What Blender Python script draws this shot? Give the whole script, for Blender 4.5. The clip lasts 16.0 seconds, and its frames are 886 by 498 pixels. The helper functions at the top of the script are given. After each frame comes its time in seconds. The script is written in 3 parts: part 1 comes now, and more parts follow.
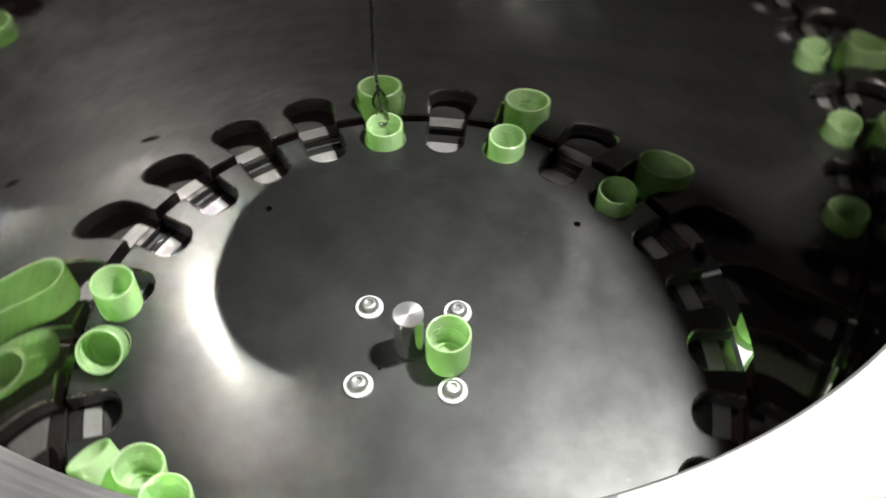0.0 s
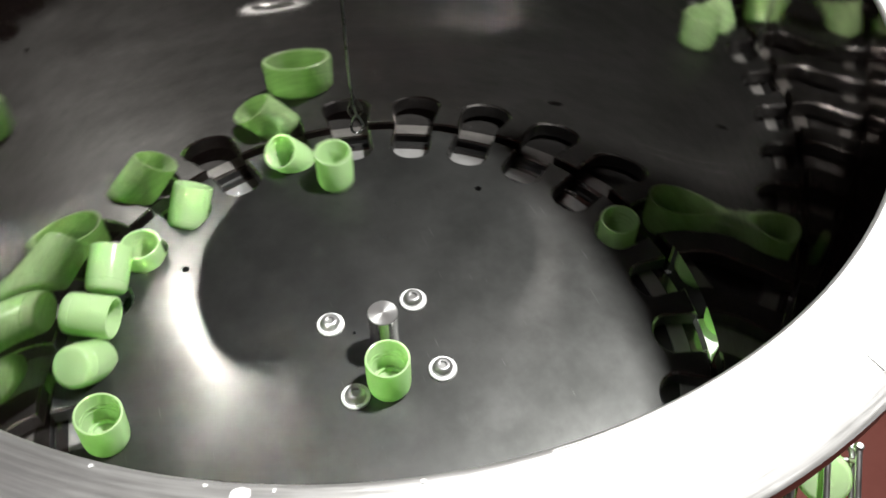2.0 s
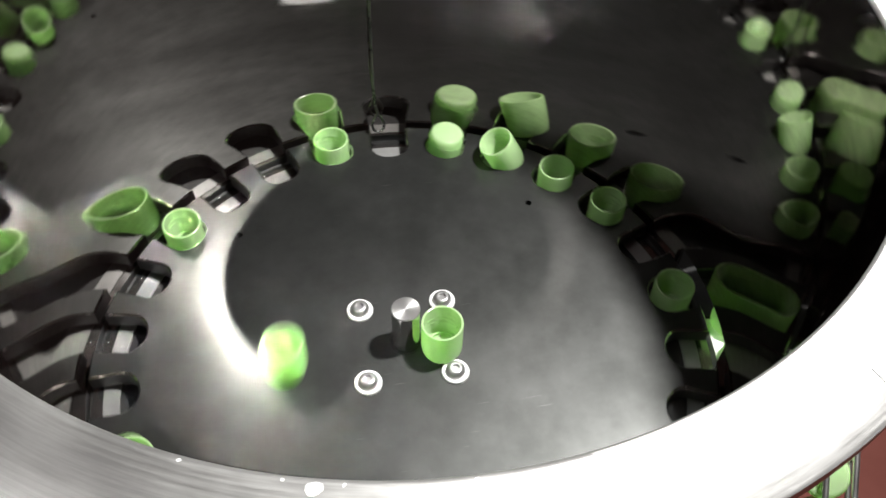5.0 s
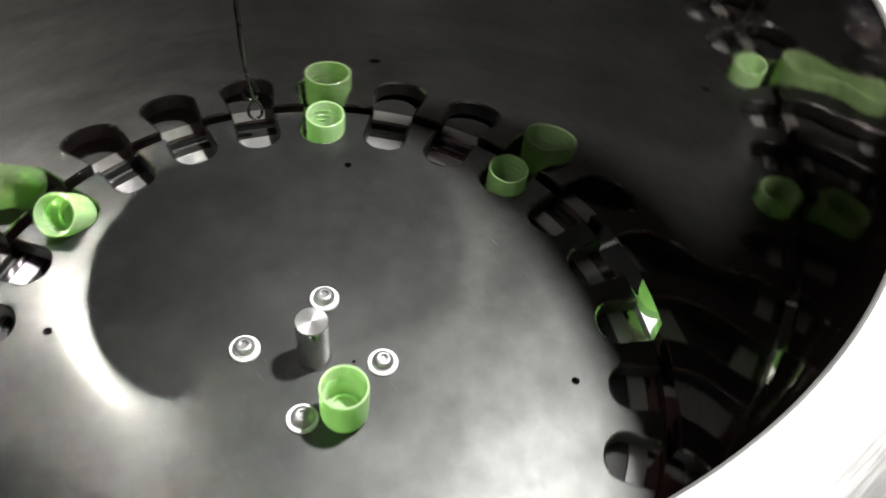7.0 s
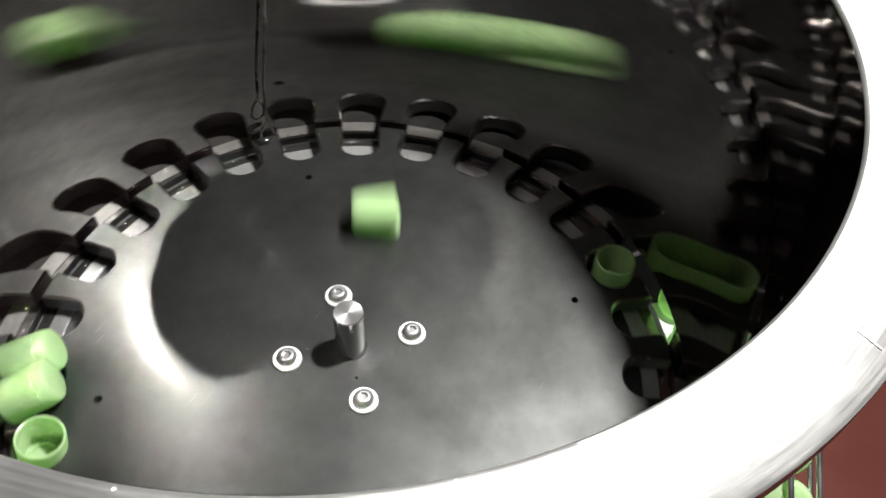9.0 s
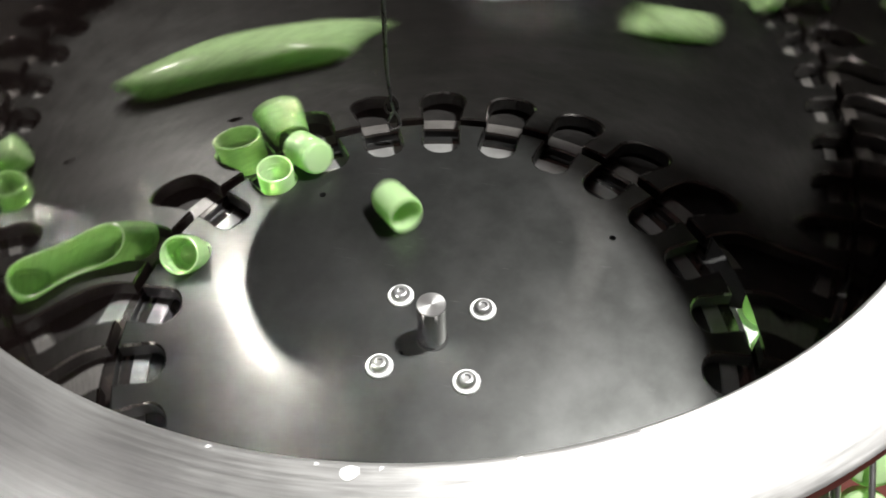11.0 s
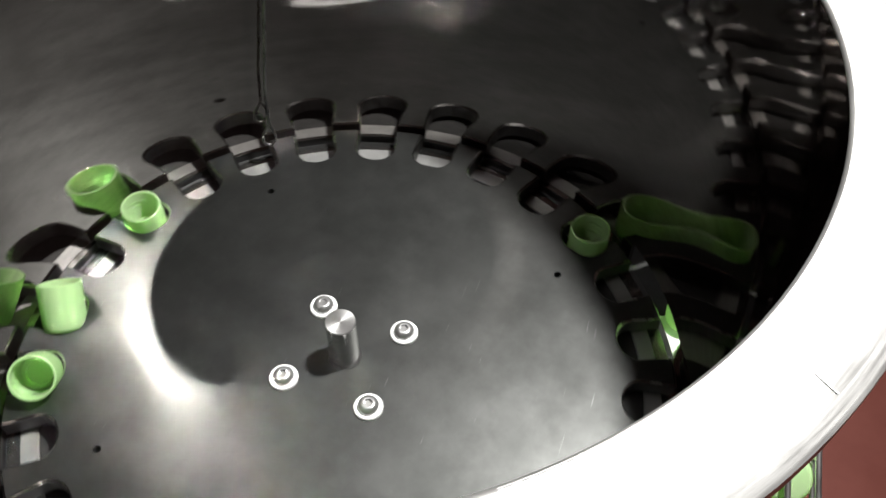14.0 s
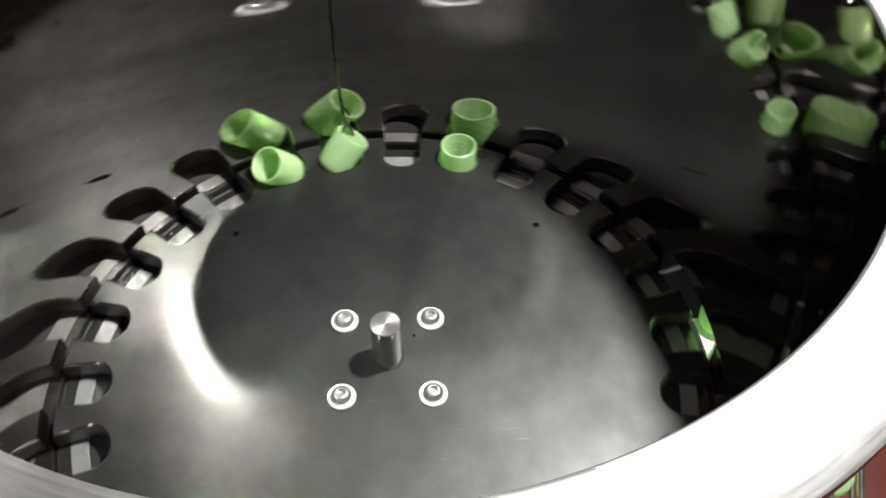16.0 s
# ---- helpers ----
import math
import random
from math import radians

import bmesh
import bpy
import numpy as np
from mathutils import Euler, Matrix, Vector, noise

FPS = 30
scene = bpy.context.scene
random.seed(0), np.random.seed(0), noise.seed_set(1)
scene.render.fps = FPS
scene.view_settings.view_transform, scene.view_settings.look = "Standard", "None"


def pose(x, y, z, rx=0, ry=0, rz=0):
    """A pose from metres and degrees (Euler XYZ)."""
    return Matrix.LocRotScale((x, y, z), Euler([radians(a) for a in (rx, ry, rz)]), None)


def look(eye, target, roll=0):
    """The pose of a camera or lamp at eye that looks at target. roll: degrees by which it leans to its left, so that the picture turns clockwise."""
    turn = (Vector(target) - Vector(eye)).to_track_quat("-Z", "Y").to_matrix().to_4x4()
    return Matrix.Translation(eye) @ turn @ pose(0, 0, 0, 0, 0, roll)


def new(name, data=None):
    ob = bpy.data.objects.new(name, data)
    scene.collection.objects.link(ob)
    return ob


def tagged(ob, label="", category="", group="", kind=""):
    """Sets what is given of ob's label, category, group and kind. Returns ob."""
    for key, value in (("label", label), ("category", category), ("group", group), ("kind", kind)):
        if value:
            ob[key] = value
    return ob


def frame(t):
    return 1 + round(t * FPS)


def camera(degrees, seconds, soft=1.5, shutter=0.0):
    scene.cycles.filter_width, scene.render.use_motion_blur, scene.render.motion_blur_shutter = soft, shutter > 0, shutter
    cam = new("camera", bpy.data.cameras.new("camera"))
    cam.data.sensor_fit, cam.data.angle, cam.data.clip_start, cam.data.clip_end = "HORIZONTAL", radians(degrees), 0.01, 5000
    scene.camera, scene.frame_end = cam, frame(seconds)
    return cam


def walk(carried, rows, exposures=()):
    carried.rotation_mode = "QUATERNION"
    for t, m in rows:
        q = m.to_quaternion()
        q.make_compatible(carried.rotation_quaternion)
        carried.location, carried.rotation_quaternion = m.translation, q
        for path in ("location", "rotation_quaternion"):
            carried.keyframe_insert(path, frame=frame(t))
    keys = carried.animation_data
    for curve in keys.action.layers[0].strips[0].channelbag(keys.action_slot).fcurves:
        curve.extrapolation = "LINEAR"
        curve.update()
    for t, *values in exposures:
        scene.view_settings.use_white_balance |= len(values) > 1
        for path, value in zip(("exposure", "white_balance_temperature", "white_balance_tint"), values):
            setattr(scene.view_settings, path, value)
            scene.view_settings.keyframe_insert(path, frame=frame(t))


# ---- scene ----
cam = camera(55.61, 16.0, soft=1.6, shutter=0.6)
U = 0.04                      # one unit of the plan: the spacing of the hub screws from the axis
R, H = 5.22 * U, 6.46 * U     # inner radius of the bowl and height of its rim over the disc
SPIN = -33.62                 # degrees a second
SLOTS, PHASE = 26, 2.0
PITCH = 360 / SLOTS

walk(cam, [
    (0, pose(0.025, -0.2756, 0.4448, 38.59, -0.59, 1.85)),
    (0.5, pose(0.0307, -0.276, 0.4456, 38.78, -1.16, 1)),
    (1, pose(0.0276, -0.2846, 0.4495, 39.39, -1.19, -0.75)),
    (1.5, pose(0.0442, -0.2873, 0.4491, 39.5, -0.22, 1.64)),
    (2, pose(0.0381, -0.2933, 0.4517, 39.67, -0.14, 0.53)),
    (2.5, pose(0.0323, -0.3007, 0.4568, 39.94, 0.17, 0.76)),
    (3, pose(0.0277, -0.3029, 0.4579, 39.69, 0.71, 1.01)),
    (3.2, pose(0.0084, -0.2974, 0.4573, 39.14, -0.82, -0.4)),
    (5.3, pose(0.0291, -0.3013, 0.4769, 38.51, -0.95, 1.3)),
    (5.5, pose(0.0368, -0.3057, 0.4621, 39.81, 0.19, 1.2)),
    (6, pose(0.0377, -0.2912, 0.4526, 39.12, -0.54, 0.66)),
    (6.5, pose(0.0112, -0.2619, 0.4356, 38.31, -3.76, -5.46)),
    (7, pose(0.0026, -0.2514, 0.4269, 37.75, -4.77, -8.38)),
    (7.5, pose(0.0038, -0.2488, 0.4276, 37.81, -5.29, -9.13)),
    (8, pose(0.0053, -0.2683, 0.4338, 38.61, -4.18, -8.47)),
    (8.5, pose(0.0148, -0.2761, 0.4455, 38.25, -2.71, -7.08)),
    (9, pose(0.0137, -0.2912, 0.4532, 39.29, -2.67, -4.69)),
    (9.5, pose(0.0211, -0.2972, 0.458, 39.51, -2.26, -3.82)),
    (10, pose(0.0056, -0.3016, 0.4594, 39.74, -1.14, -1.6)),
    (10.2, pose(-0.0004, -0.3028, 0.4617, 39.45, 0.36, 0.91)),
    (12.3, pose(0.0529, -0.2876, 0.4579, 39.02, 1.14, 0.02)),
    (12.5, pose(0.046, -0.282, 0.4531, 38.9, -0.24, -0.59)),
    (13, pose(0.0457, -0.2794, 0.4535, 38.69, -0.33, -2.51)),
    (13.5, pose(0.0423, -0.2793, 0.4544, 38.74, -0.54, -3.18)),
    (14, pose(0.047, -0.2793, 0.4529, 38.74, -0.62, -1.92)),
    (14.5, pose(0.0419, -0.2796, 0.4525, 38.87, -1.1, -3.64)),
    (15, pose(0.0451, -0.2794, 0.4514, 39.17, -0.65, -2.66)),
    (15.5, pose(0.0361, -0.2851, 0.4552, 39.14, -0.08, -3.11)),
    (16, pose(0.0211, -0.2895, 0.4583, 39.54, -0.5, -2.03)),
])

# ---- light ----
world = bpy.data.worlds.new("room_air")
scene.world = world
world.use_nodes = True
world.node_tree.nodes["Background"].inputs[0].default_value = (0.75, 0.8, 0.85, 1)
world.node_tree.nodes["Background"].inputs[1].default_value = 0.05
scene.view_settings.exposure = 0.0
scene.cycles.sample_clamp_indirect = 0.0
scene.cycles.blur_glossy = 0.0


def disk_lamp(name, x, y, z, radius, watts, colour):
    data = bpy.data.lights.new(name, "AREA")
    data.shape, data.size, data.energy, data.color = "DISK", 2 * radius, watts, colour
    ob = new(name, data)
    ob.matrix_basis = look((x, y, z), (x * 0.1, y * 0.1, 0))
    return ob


disk_lamp("work_light", 7.15 * U, 2.5 * U, 18.5 * U, 0.72 * U, 13.5, (1.0, 0.985, 0.95))
disk_lamp("ceiling_light", -20 * U, -7 * U, 40 * U, 0.10, 2.2, (1.0, 0.985, 0.96))
# unseen fill lamp, added to brighten the floor and the rod track
disk_lamp("room_fill_light", 1.5, 1.2, 1.6, 0.25, 8.0, (1.0, 0.985, 0.96))


# ---- materials ----
def material(name):
    m = bpy.data.materials.new(name)
    m.use_nodes = True
    nt = m.node_tree
    return m, nt, nt.nodes["Principled BSDF"]


def node(nt, kind, **values):
    n = nt.nodes.new(kind)
    for key, value in values.items():
        n.inputs[key.replace("_", " ")].default_value = value
    return n


def noise_ramp(nt, scale, low, high, stretch=(1, 1, 1), detail=6.0, kind="Object", p0=0.35, p1=0.65):
    tc = nt.nodes.new("ShaderNodeTexCoord")
    mp = nt.nodes.new("ShaderNodeMapping")
    mp.inputs["Scale"].default_value = stretch
    nt.links.new(tc.outputs[kind], mp.inputs[0])
    n = node(nt, "ShaderNodeTexNoise", Scale=scale, Detail=detail, Roughness=0.6)
    nt.links.new(mp.outputs[0], n.inputs["Vector"])
    r = nt.nodes.new("ShaderNodeValToRGB")
    r.color_ramp.elements[0].position, r.color_ramp.elements[1].position = p0, p1
    r.color_ramp.elements[0].color = (*low, 1) if isinstance(low, tuple) else (low, low, low, 1)
    r.color_ramp.elements[1].color = (*high, 1) if isinstance(high, tuple) else (high, high, high, 1)
    nt.links.new(n.outputs["Fac"], r.inputs[0])
    return r, n


def bumped(nt, bsdf, source, strength, distance):
    b = node(nt, "ShaderNodeBump", Strength=strength, Distance=distance)
    nt.links.new(source, b.inputs["Height"])
    nt.links.new(b.outputs[0], bsdf.inputs["Normal"])


def metal(name, low, high, rough_low, rough_high, scale=40, stretch=(1, 1, 1), bump=0.1, metallic=1.0):
    m, nt, b = material(name)
    b.inputs["Metallic"].default_value = metallic
    c, n = noise_ramp(nt, scale * 0.35, low, high)
    nt.links.new(c.outputs[0], b.inputs["Base Color"])
    r, n2 = noise_ramp(nt, scale, rough_low, rough_high, stretch)
    nt.links.new(r.outputs[0], b.inputs["Roughness"])
    if bump:
        bumped(nt, b, n2.outputs["Fac"], bump, 0.0004)
    return m


def polished_steel():
    m, nt, b = material("polished_steel")
    nt.nodes.remove(b)
    c, n = noise_ramp(nt, 14, (0.46, 0.435, 0.422), (0.56, 0.535, 0.52), (1, 1, 0.6))
    c2, n2 = noise_ramp(nt, 60, 0.84, 1.0, (1, 1, 4), 8.0, p0=0.3, p1=0.6)
    mul = node(nt, "ShaderNodeMix")
    mul.data_type, mul.blend_type = "RGBA", "MULTIPLY"
    mul.inputs[0].default_value = 1.0
    nt.links.new(c.outputs[0], mul.inputs[6])
    nt.links.new(c2.outputs[0], mul.inputs[7])
    g = nt.nodes.new("ShaderNodeBsdfGlossy")
    g.distribution = "BECKMANN"
    nt.links.new(mul.outputs[2], g.inputs["Color"])
    r, n3 = noise_ramp(nt, 30, 0.04, 0.085, (1, 1, 5))
    nt.links.new(r.outputs[0], g.inputs["Roughness"])
    # a little reddish diffuse colour put in to lighten the wall's dark parts
    d = node(nt, "ShaderNodeBsdfDiffuse", Color=(0.34, 0.235, 0.22, 1))
    mix = node(nt, "ShaderNodeMixShader", Fac=0.988)
    nt.links.new(d.outputs[0], mix.inputs[1])
    nt.links.new(g.outputs[0], mix.inputs[2])
    nt.links.new(mix.outputs[0], nt.nodes["Material Output"].inputs[0])
    return m


def rough_paint(name, low, high, rough, scale=6):
    m, nt, b = material(name)
    c, n = noise_ramp(nt, scale, low, high)
    nt.links.new(c.outputs[0], b.inputs["Base Color"])
    b.inputs["Roughness"].default_value = rough
    bumped(nt, b, n.outputs["Fac"], 0.1, 0.002)
    return m


POLISHED = polished_steel()


def disc_steel():
    m, nt, b = material("worn_disc_steel")
    nt.nodes.remove(b)
    c0, n0 = noise_ramp(nt, 16, (0.060, 0.062, 0.060), (0.104, 0.106, 0.104), detail=9.0)
    c1, n1 = noise_ramp(nt, 90, 0.88, 1.0, (1, 1, 1), 8.0, p0=0.3, p1=0.62)
    c = node(nt, "ShaderNodeMix")
    c.data_type, c.blend_type = "RGBA", "MULTIPLY"
    c.inputs[0].default_value = 1.0
    nt.links.new(c0.outputs[0], c.inputs[6])
    nt.links.new(c1.outputs[0], c.inputs[7])
    r, n2 = noise_ramp(nt, 26, 0.395, 0.45)
    g = nt.nodes.new("ShaderNodeBsdfGlossy")
    base = c.outputs[2]
    for turn, stretch in ((0.5, (22, 420, 1)), (1.9, (34, 520, 1)), (2.75, (28, 460, 1)), (1.1, (18, 300, 1))):
        sc, sn = noise_ramp(nt, 1.0, 0.0, 1.0, stretch, 2.0, p0=0.74, p1=0.84)
        sn.inputs["Vector"].links[0].from_node.inputs["Rotation"].default_value = (0, 0, turn)
        br = node(nt, "ShaderNodeMix")
        br.data_type = "RGBA"
        br.inputs[7].default_value = (0.25, 0.25, 0.247, 1)
        nt.links.new(sc.outputs[0], br.inputs[0])
        nt.links.new(base, br.inputs[6])
        base = br.outputs[2]
    g.distribution = "GGX"
    d = node(nt, "ShaderNodeBsdfDiffuse", Color=(0.032, 0.033, 0.032, 1))
    mix = node(nt, "ShaderNodeMixShader", Fac=0.74)
    nt.links.new(base, g.inputs["Color"])
    nt.links.new(r.outputs[0], g.inputs["Roughness"])
    bmp = node(nt, "ShaderNodeBump", Strength=0.05, Distance=0.0004)
    nt.links.new(n2.outputs["Fac"], bmp.inputs["Height"])
    nt.links.new(bmp.outputs[0], g.inputs["Normal"])
    nt.links.new(d.outputs[0], mix.inputs[1])
    nt.links.new(g.outputs[0], mix.inputs[2])
    nt.links.new(mix.outputs[0], nt.nodes["Material Output"].inputs[0])
    return m


DISC = disc_steel()
CHAMFER_GLINT = metal("chamfer_glint_steel", (0.6, 0.6, 0.6), (0.75, 0.75, 0.74), 0.16, 0.3, 60, (1, 1, 1), 0.05)


def flange_steel():
    """Steel brushed round the bowl, with dull and bright patches."""
    m, nt, b = material("brushed_flange_steel")
    b.inputs["Metallic"].default_value = 0.8
    tc = nt.nodes.new("ShaderNodeTexCoord")
    xyz = nt.nodes.new("ShaderNodeSeparateXYZ")
    nt.links.new(tc.outputs["Object"], xyz.inputs[0])

    def sums(op, a, b2, second=None):
        n = nt.nodes.new("ShaderNodeMath")
        n.operation = op
        nt.links.new(a, n.inputs[0])
        if b2 is not None:
            nt.links.new(b2, n.inputs[1])
        elif second is not None:
            n.inputs[1].default_value = second
        return n.outputs[0]

    rad = sums("SQRT", sums("ADD", sums("MULTIPLY", xyz.outputs[0], xyz.outputs[0]), sums("MULTIPLY", xyz.outputs[1], xyz.outputs[1])), None)
    ang = sums("ARCTAN2", xyz.outputs[1], xyz.outputs[0])
    polar_xyz = nt.nodes.new("ShaderNodeCombineXYZ")
    nt.links.new(sums("MULTIPLY", rad, None, 900.0), polar_xyz.inputs[0])
    nt.links.new(sums("MULTIPLY", ang, None, 7.0), polar_xyz.inputs[1])
    streak = node(nt, "ShaderNodeTexNoise", Scale=1.0, Detail=5.0, Roughness=0.65)
    nt.links.new(polar_xyz.outputs[0], streak.inputs["Vector"])
    blotch = node(nt, "ShaderNodeTexNoise", Scale=26.0, Detail=6.0, Roughness=0.6)
    nt.links.new(tc.outputs["Object"], blotch.inputs["Vector"])
    both = sums("ADD", sums("MULTIPLY", streak.outputs["Fac"], None, 0.55), sums("MULTIPLY", blotch.outputs["Fac"], None, 0.45))
    for low, high, to in (((0.42, 0.417, 0.413, 1), (0.58, 0.58, 0.572, 1), "Base Color"), ((0.29, 0.29, 0.29, 1), (0.42, 0.42, 0.42, 1), "Roughness")):
        r = nt.nodes.new("ShaderNodeValToRGB")
        r.color_ramp.elements[0].position, r.color_ramp.elements[1].position = 0.38, 0.62
        r.color_ramp.elements[0].color, r.color_ramp.elements[1].color = low, high
        nt.links.new(both, r.inputs[0])
        nt.links.new(r.outputs[0], b.inputs[to])
    bumped(nt, b, streak.outputs["Fac"], 0.05, 0.0003)
    return m


FLANGE = flange_steel()
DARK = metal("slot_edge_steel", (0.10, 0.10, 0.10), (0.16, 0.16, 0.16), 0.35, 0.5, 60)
PAN = metal("pan_steel", (0.5, 0.5, 0.495), (0.62, 0.62, 0.61), 0.12, 0.2, 60, (1, 1, 1), 0.0, 0.97)
# pale steel for the lit sliver of the pan, put into the colour
LIT_RING = metal("lit_ring_steel", (0.24, 0.24, 0.235), (0.34, 0.34, 0.335), 0.32, 0.45, 70, (1, 1, 1), 0.05, 0.35)
# black put in for the shade seen through the outlet
OUTLET_SHADE = rough_paint("outlet_shade_black", (0.012, 0.012, 0.012), (0.03, 0.03, 0.03), 0.85, 40)
# flat black put in where gaps and the pan fall into shade
GAP = rough_paint("gap_shade_black", (0.008, 0.008, 0.008), (0.02, 0.02, 0.02), 0.6, 60)
ZINC = metal("zinc_plated_steel", (0.8, 0.8, 0.8), (0.9, 0.9, 0.9), 0.5, 0.6, 90, (1, 1, 1), 0.05, 0.35)


def cap_plastic():
    m, nt, b = material("green_translucent_plastic")
    c, n = noise_ramp(nt, 60, (0.66, 0.84, 0.51), (0.71, 0.87, 0.57))
    nt.links.new(c.outputs[0], b.inputs["Base Color"])
    b.inputs["Roughness"].default_value = 0.2
    t = node(nt, "ShaderNodeBsdfTranslucent", Color=(0.63, 0.87, 0.46, 1))
    mix = node(nt, "ShaderNodeMixShader", Fac=0.56)
    nt.links.new(b.outputs[0], mix.inputs[1])
    nt.links.new(t.outputs[0], mix.inputs[2])
    nt.links.new(mix.outputs[0], nt.nodes["Material Output"].inputs[0])
    bumped(nt, b, n.outputs["Fac"], 0.05, 0.0003)
    return m


PLASTIC = cap_plastic()


RED_FLOOR = rough_paint("red_floor_paint", (0.37, 0.10, 0.075), (0.45, 0.135, 0.105), 0.45)
ROOM = rough_paint("room_paint", (0.25, 0.21, 0.20), (0.30, 0.26, 0.245), 0.8)


# ---- mesh helpers ----
def mesh_of(name, bm, mat, smooth=None):
    me = bpy.data.meshes.new(name)
    bmesh.ops.recalc_face_normals(bm, faces=bm.faces[:])
    if smooth is not None:
        for f in bm.faces:
            f.smooth = True
    bm.to_mesh(me)
    bm.free()
    if smooth is not None:
        me.set_sharp_from_angle(angle=radians(smooth))
    me.materials.append(mat)
    return me


def part(name, bm, mat, parent=None, label="", smooth=None, m=None):
    ob = new(name, mesh_of(name, bm, mat, smooth))
    if parent is not None:
        ob.parent = parent
    if m is not None:
        ob.matrix_basis = m
    return tagged(ob, label)


def lathe(profile, n, closed=False, a0=0.0, a1=360.0):
    """A surface turned round z from (radius, height) pairs; a radius of 0 makes a pole."""
    bm = bmesh.new()
    full = abs(a1 - a0) >= 359.99
    count = n if full else n + 1
    rings = []
    for r, z in profile:
        if r == 0:
            rings.append([bm.verts.new((0, 0, z))])
        else:
            rings.append([bm.verts.new((r * math.cos(radians(a0 + (a1 - a0) * i / n)),
                                        r * math.sin(radians(a0 + (a1 - a0) * i / n)), z)) for i in range(count)])
    pairs = list(zip(rings, rings[1:])) + ([(rings[-1], rings[0])] if closed else [])
    for p, q in pairs:
        for i in range(n):
            j = (i + 1) % count
            f = [p[i % len(p)], p[j % len(p)], q[j % len(q)], q[i % len(q)]]
            f = [v for k, v in enumerate(f) if v not in f[:k]]
            if len(f) > 2:
                bm.faces.new(f)
    if not full and closed:
        bm.faces.new([r[0] for r in rings])
        bm.faces.new([r[-1] for r in rings])
    return bm


def box_bm(sx, sy, sz, cx=0, cy=0, cz=0, bevel=0.0):
    bm = bmesh.new()
    bmesh.ops.create_cube(bm, size=1, matrix=Matrix.Translation((cx, cy, cz)) @ Matrix.Diagonal((sx, sy, sz, 1)))
    if bevel:
        bmesh.ops.bevel(bm, geom=bm.edges[:], offset=bevel, segments=2, affect="EDGES", profile=0.5)
    return bm


def tube_bm(points, radius, n=8):
    bm = bmesh.new()
    pts = [Vector(p) for p in points]
    rings = []
    side = None
    for i, p in enumerate(pts):
        d = (pts[min(i + 1, len(pts) - 1)] - pts[max(i - 1, 0)]).normalized()
        if side is None:
            side = d.orthogonal().normalized()
        side = (side - d * side.dot(d)).normalized()
        up = d.cross(side)
        rings.append([bm.verts.new(p + radius * (math.cos(2 * math.pi * k / n) * side + math.sin(2 * math.pi * k / n) * up)) for k in range(n)])
    for a, b in zip(rings, rings[1:]):
        for k in range(n):
            bm.faces.new((a[k], a[(k + 1) % n], b[(k + 1) % n], b[k]))
    bm.faces.new(rings[0])
    bm.faces.new(rings[-1])
    return bm


def polar(r, a, z=0.0):
    return Vector((r * math.cos(radians(a)), r * math.sin(radians(a)), z))


# ---- room ----
FLOOR_Z, CEIL_Z = -0.9, 1.64
room_floor = tagged(part("floor", box_bm(3.6, 3.6, 0.1, 0, 0, FLOOR_Z - 0.05), RED_FLOOR), "red-brown painted workshop floor", "floor", kind="structure")
tagged(part("ceiling", box_bm(3.6, 3.6, 0.1, 0, 0, CEIL_Z + 0.06), ROOM), "plain grey ceiling over the machine", "ceiling", kind="structure")
for nm, w, d, x, y in (("wall_north", 3.8, 0.1, 0, 1.85), ("wall_south", 3.8, 0.1, 0, -1.85), ("wall_east", 0.1, 3.6, 1.85, 0), ("wall_west", 0.1, 3.6, -1.85, 0)):
    tagged(part(nm, box_bm(w, d, CEIL_Z - FLOOR_Z, x, y, (CEIL_Z + FLOOR_Z) / 2), ROOM), "plain grey workshop wall", "wall", kind="structure")

# ---- bowl ----
bowl = tagged(new("feeder_bowl"), "round polished stainless steel cap feeder bowl", "feeder bowl")
PAN_Z = -0.42 * U
OPEN_A, OPEN_B, OPEN_TOP = -1.0, 22.0, 0.25 * U


def shear_to_view(bm):
    """Shears the bowl back a little so that its rim fits the camera's view."""
    for v in bm.verts:
        if v.co.z > 0:
            v.co.y += 0.05 * U * v.co.z / H
    return bm


def wall_bm():
    """The shell of the bowl with the outlet cut through it at the level of the disc."""
    bm = bmesh.new()
    n = 360
    zs = [-0.275 * U, -0.27 * U, OPEN_TOP, 2 * U, 4 * U, H - 0.06 * U]
    T = 0.07 * U
    inner, outer = [], []
    for z in zs:
        inner.append([bm.verts.new(polar(R, i * 360 / n, z)) for i in range(n)])
        outer.append([bm.verts.new(polar(R + T, i * 360 / n, z)) for i in range(n)])
    lo, hi = int(OPEN_A) % n, int(OPEN_B)
    gone = {i % n for i in range(int(OPEN_A), hi)}
    for s in range(len(zs) - 1):
        for i in range(n):
            j = (i + 1) % n
            if s < 2 and i in gone:
                continue
            bm.faces.new((inner[s][i], inner[s + 1][i], inner[s + 1][j], inner[s][j]))
            bm.faces.new((outer[s][i], outer[s][j], outer[s + 1][j], outer[s + 1][i]))
    for i in range(n):
        j = (i + 1) % n
        s = 2 if i in gone else 0
        bm.faces.new((inner[s][i], inner[s][j], outer[s][j], outer[s][i]))
    for i in (lo, hi):
        bm.faces.new((inner[0][i], outer[0][i], outer[1][i], outer[2][i], inner[2][i], inner[1][i]))
    return bm


